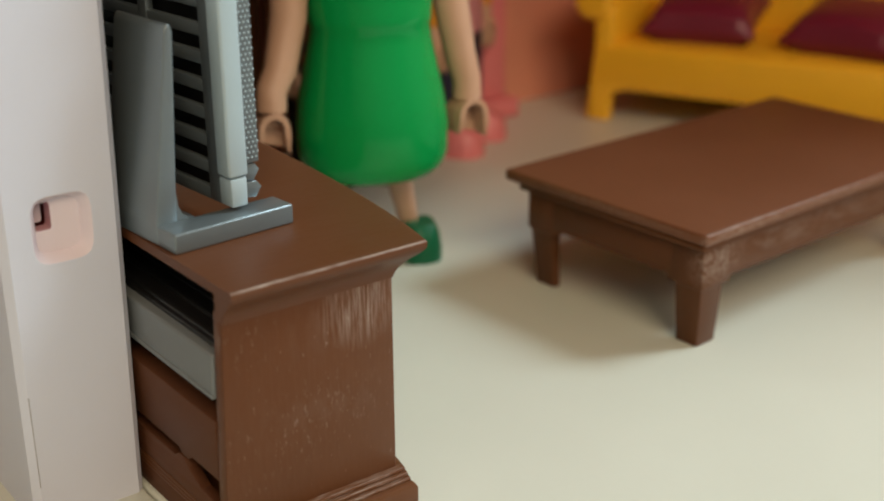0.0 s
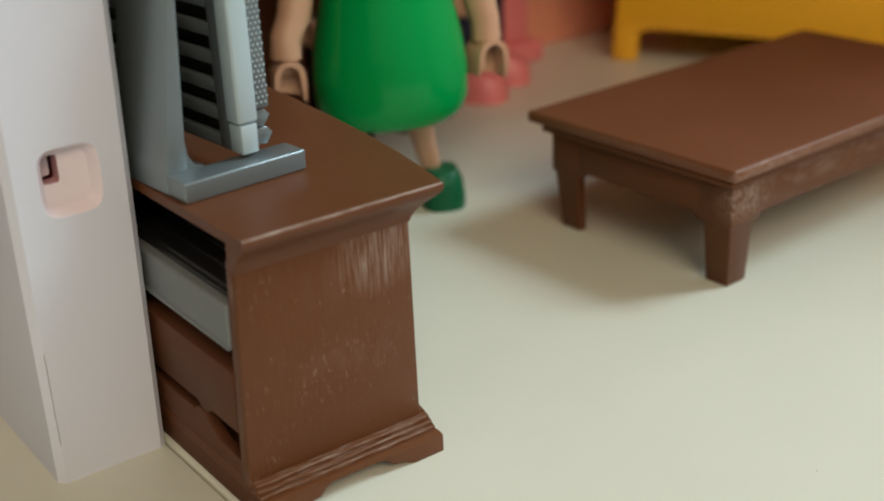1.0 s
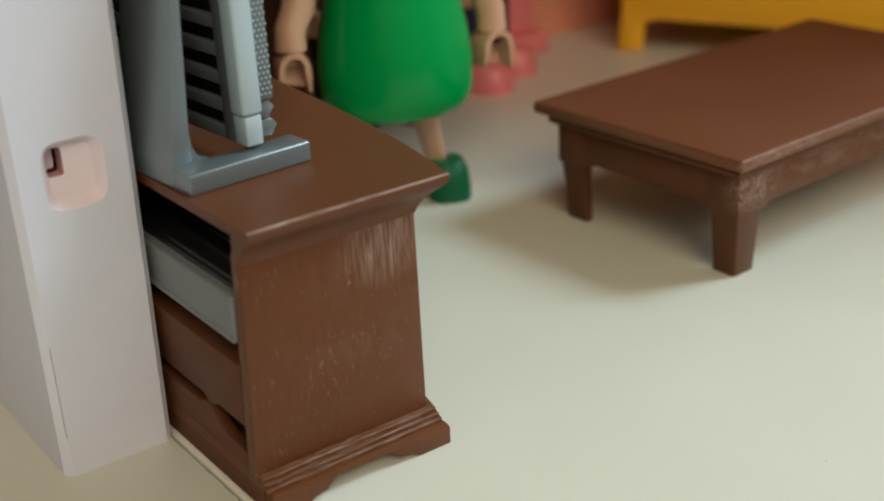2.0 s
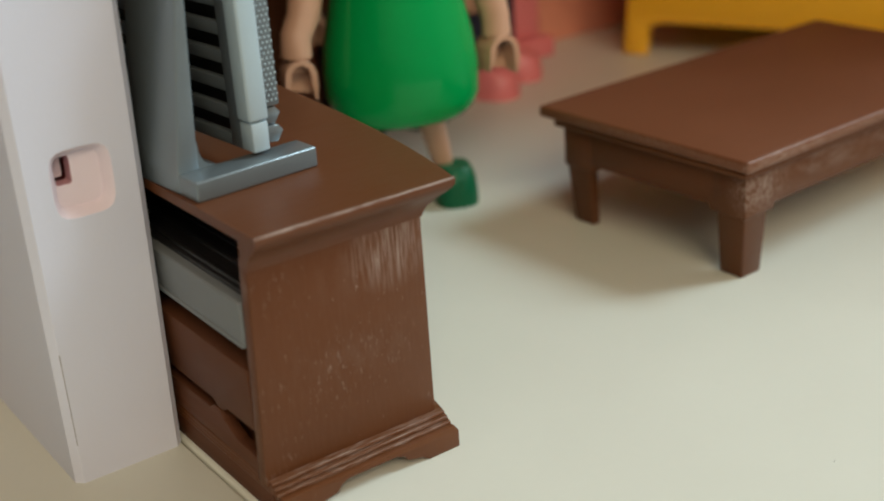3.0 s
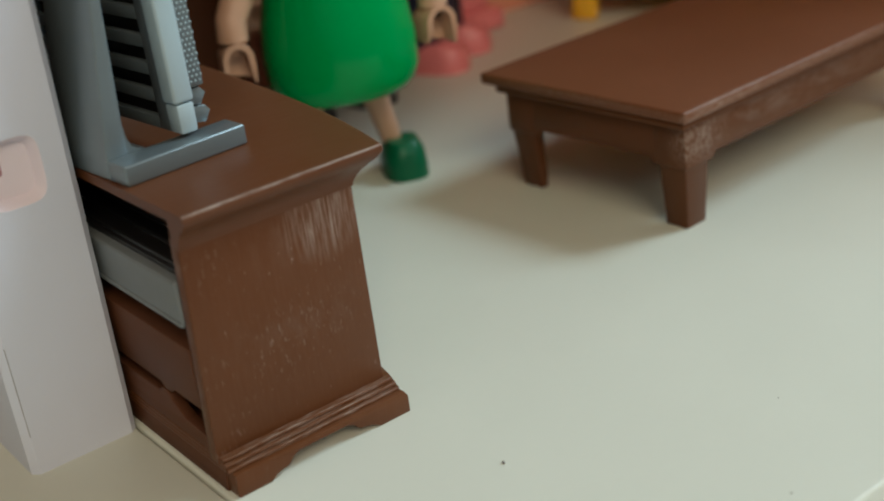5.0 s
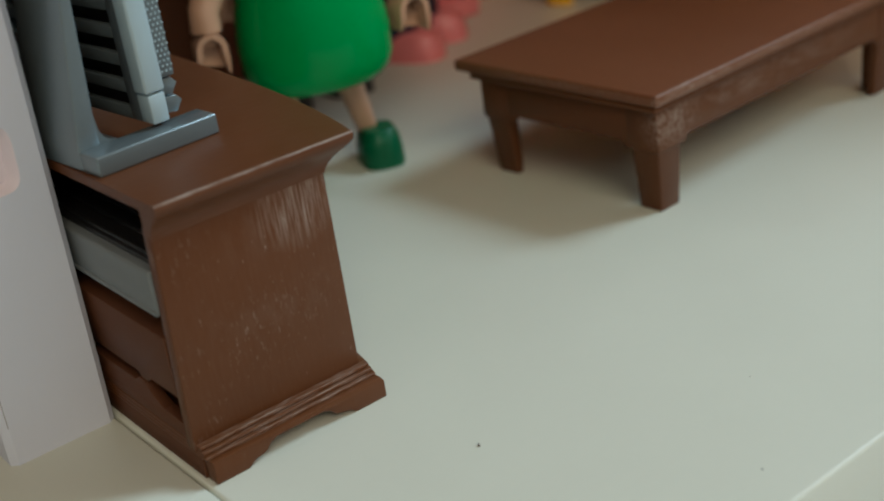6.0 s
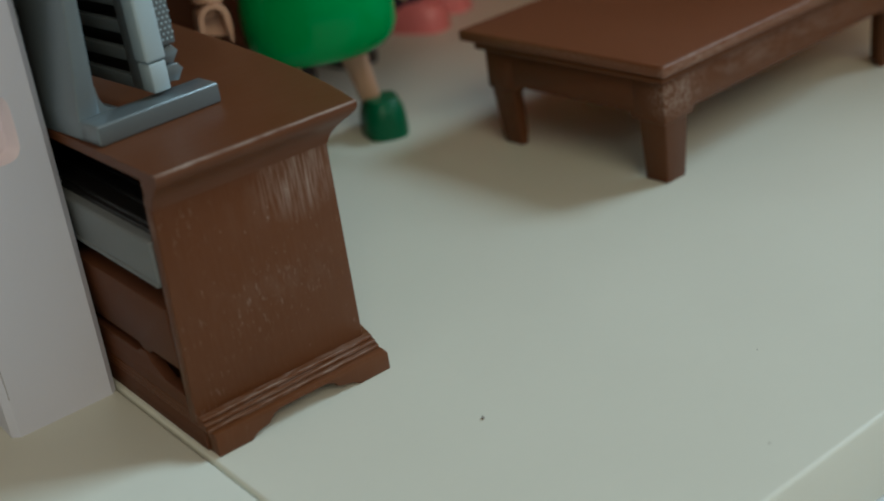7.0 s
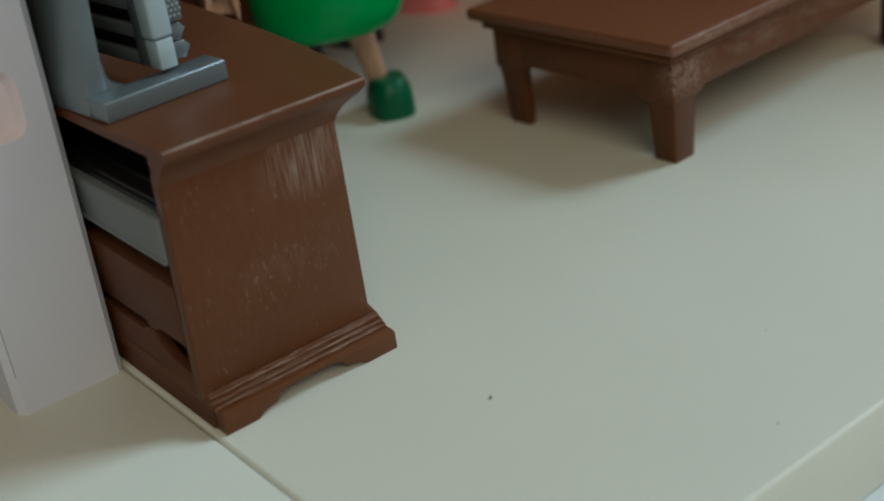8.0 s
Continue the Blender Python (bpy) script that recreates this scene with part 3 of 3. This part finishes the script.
def trouser_doll(name, x, y, turn, top, sleeve, trousers, shoes, label):
    bm = bmesh.new()
    add_loft(bm, [((0, 0, 2.2), 0.95, 0.62), ((0, 0, 2.27), 1.0, 0.66), ((0, 0, 3.4), 0.88, 0.6), ((0, 0, 4.6), 0.9, 0.58), ((0, 0, 5.0), 0.6, 0.45)], 24, 2.5, 0)
    for s in (-1, 1):
        add_tube(bm, [(s * 0.95, 0, 4.8), (s * 1.14, -0.05, 4.2), (s * 1.2, -0.2, 3.1), (s * 1.22, -0.25, 2.55)], [0.26, 0.3, 0.27, 0.25], 14, 1)
        add_tube(bm, [(s * 1.22, -0.25, 2.6), (s * 1.25, -0.3, 2.15)], [0.22, 0.2], 12, 4)
        grip(bm, s * 1.25, -0.3, 2.0, 0.26, 0, 4)
        add_loft(bm, [((s * 0.46, 0, 0.3), 0.42, 0.5), ((s * 0.47, 0, 1.4), 0.44, 0.5), ((s * 0.45, 0, 2.6), 0.46, 0.52)], 18, 4, 2)
        add_shoe(bm, s * 0.58, -0.35, -90 + 8 * s, 1.35, 0.80, 0.55, 3)
    add_tube(bm, [(0, 0, 4.9), (0, 0, 5.4)], [0.3, 0.3], 14, 4)
    add_loft(bm, [((0, 0, 5.3), 0.5, 0.5), ((0, 0, 5.6), 0.85, 0.85), ((0, 0, 6.3), 0.9, 0.9), ((0, 0, 6.8), 0.7, 0.7), ((0, 0, 7.0), 0.3, 0.3)], 24, 2, 4)
    moved(bm, x, y, 0, turn)
    tagged(link(name, bm, [top, sleeve, trousers, shoes, SKIN]), label, "doll")


green_doll()
trouser_doll("doll", 10.28, 9.95, 30, PINKT, ORANGE, NAVY, PINK, "plain toy doll in pink top, navy trousers and pink shoes")
trouser_doll("doll", 7.50, 9.40, -4, BROWND, BROWND, BLACK, BLACK, "plain toy doll in brown top, black trousers and black shoes")


# ---- sofa ----
def sofa():
    c = thing("sofa", "yellow plastic toy sofa with scrolled arms", "sofa", m=cmpose(13.6, 9.5, 0, 0, 0, -66))
    L, D = 8.2, 3.4
    arch = [(0.0, 0.0), (0.32, 0.0), (0.42, 0.38), (0.62, 0.62), (0.9, 0.68), (L - 0.9, 0.68), (L - 0.62, 0.62), (L - 0.42, 0.38), (L - 0.32, 0.0), (L, 0.0), (L - 0.08, 0.9), (L - 0.15, 1.55), (0.15, 1.55), (0.08, 0.9)]
    part("front", prism(arch, "y", 0.05, 0.4, 0.06, 3), YELLOW, c)
    part("seat", box((0.5, 0.1, 1.2), (L - 0.5, D - 0.4, 1.62), 0.12, 3), YELLOW, c)
    part("back", prism([(D - 0.5, 0.0), (D, 0.0), (D + 0.15, 3.6), (D - 0.1, 3.75), (D - 0.4, 3.6)], "x", 0.1, L - 0.1, 0.1, 3), YELLOW, c)
    for a in (0.12, L - 0.52):
        part("arm", prism([(0.02, 0.0), (0.3, 0.0), (0.4, 0.5), (D - 0.5, 0.5), (D - 0.4, 0.0), (D - 0.1, 0.0), (D - 0.1, 2.4), (0.3, 2.4), (0.12, 2.2), (0.1, 1.2)], "x", a, a + 0.4, 0.06, 3), YELLOW, c)
        bm = bmesh.new()
        ax = a + (-0.05 if a < 1 else 0.45)
        add_tube(bm, [(ax, 0.0, 2.45), (ax, 0.1, 2.45), (ax, D - 0.2, 2.45), (ax, D - 0.1, 2.45)], [0.3, 0.4, 0.4, 0.3], 18)
        part("arm_roll", bm, YELLOW, c)
    return c


sofa()


def cushion(u, turn):
    bm = bmesh.new()
    n = 12
    w, h = 1.0, 0.42
    top, bot = {}, {}
    for i in range(n + 1):
        for j in range(n + 1):
            a, b = -1 + 2 * i / n, -1 + 2 * j / n
            pin = 1 - 0.10 * (1 - a * a) * abs(b) ** 3 - 0.10 * (1 - b * b) * abs(a) ** 3
            bulge = h * ((1 - a ** 4) * (1 - b ** 4)) ** 0.5 + 0.05
            top[i, j] = bm.verts.new((a * w * 1.15 * pin, b * w * pin, bulge))
            bot[i, j] = bm.verts.new((a * w * 1.15 * pin, b * w * pin, -bulge))
    for i in range(n):
        for j in range(n):
            bm.faces.new((top[i, j], top[i + 1, j], top[i + 1, j + 1], top[i, j + 1]))
            bm.faces.new((bot[i, j], bot[i, j + 1], bot[i + 1, j + 1], bot[i + 1, j]))
    for i in range(n):
        for p in (lambda k: (k, 0), lambda k: (n, k), lambda k: (n - k, n), lambda k: (0, n - k)):
            bm.faces.new((top[p(i)], bot[p(i)], bot[p(i + 1)], top[p(i + 1)]))
    ob = tagged(link("cushion", bm, MAROON), "plump maroon plastic cushion lying on the yellow sofa", "cushion", group="cushions on the sofa")
    ob.matrix_world = cmpose(13.6, 9.5, 0, 0, 0, -66) @ cmpose(u, 1.6, 2.05, 12, 0, turn)
    return ob


cushion(2.0, 6)
cushion(5.0, -8)


# ---- pink furniture and cupboard at the back ----
def pink_unit():
    c = thing("fireplace", "pink plastic toy fireplace with a dark red opening", "fireplace")
    part("plinth", box((7.6, BACK - 1.0, 0.0), (12.7, BACK - 0.01, 0.42), 0.08, 3), PINK, c)
    part("jamb", box((7.7, BACK - 0.8, 0.42), (8.6, BACK - 0.01, 3.4), 0.06), PINK, c)
    part("jamb", box((11.7, BACK - 0.8, 0.42), (12.45, BACK - 0.01, 3.4), 0.06), PINK, c)
    part("lintel", box((7.6, BACK - 0.9, 3.4), (12.6, BACK - 0.01, 4.4), 0.06), PINK, c)
    part("opening", box((8.6, BACK - 0.4, 0.42), (11.7, BACK - 0.01, 3.4)), DKRED, c, "dark red recess")
    return c


pink_unit()


def cupboard():
    c = thing("cupboard", "dark brown plastic toy cupboard against the back wall", "cupboard")
    part("body", box((1.8, BACK - 1.4, 0.35), (6.4, BACK - 0.01, 6.6), 0.06), BROWND, c)
    part("plinth", box((1.7, BACK - 1.5, 0.0), (6.5, BACK - 0.01, 0.36), 0.05), BROWND, c)
    for a, b in ((1.9, 4.07), (4.13, 6.3)):
        d = part("door", box((a, BACK - 1.5, 0.5), (b, BACK - 1.4, 6.4), 0.03), BROWND, c)
        part("handle", box((a + 0.9, BACK - 1.62, 3.2), (a + 1.3, BACK - 1.5, 3.6), 0.04), BLACK, d, "black handle")
    return c


cupboard()


# ---- dust ----
def crumb(x, y, r, sx):
    bm = bmesh.new()
    bmesh.ops.create_icosphere(bm, subdivisions=2, radius=r)
    for v in bm.verts:
        v.co *= 1 + 0.5 * noise.noise(v.co * 60 + Vector((x, y, 0)))
        v.co.x *= sx
    moved(bm, x, y, r * 0.6)
    tagged(link("crumb", bm, SPECK), "tiny dark crumb of dust on the ivory floor", "crumb", group="crumbs on the floor")


crumb(2.114, -1.648, 0.018, 0.6)
crumb(3.446, -3.868, 0.007, 1.3)
crumb(4.595, -2.83, 0.005, 1.2)
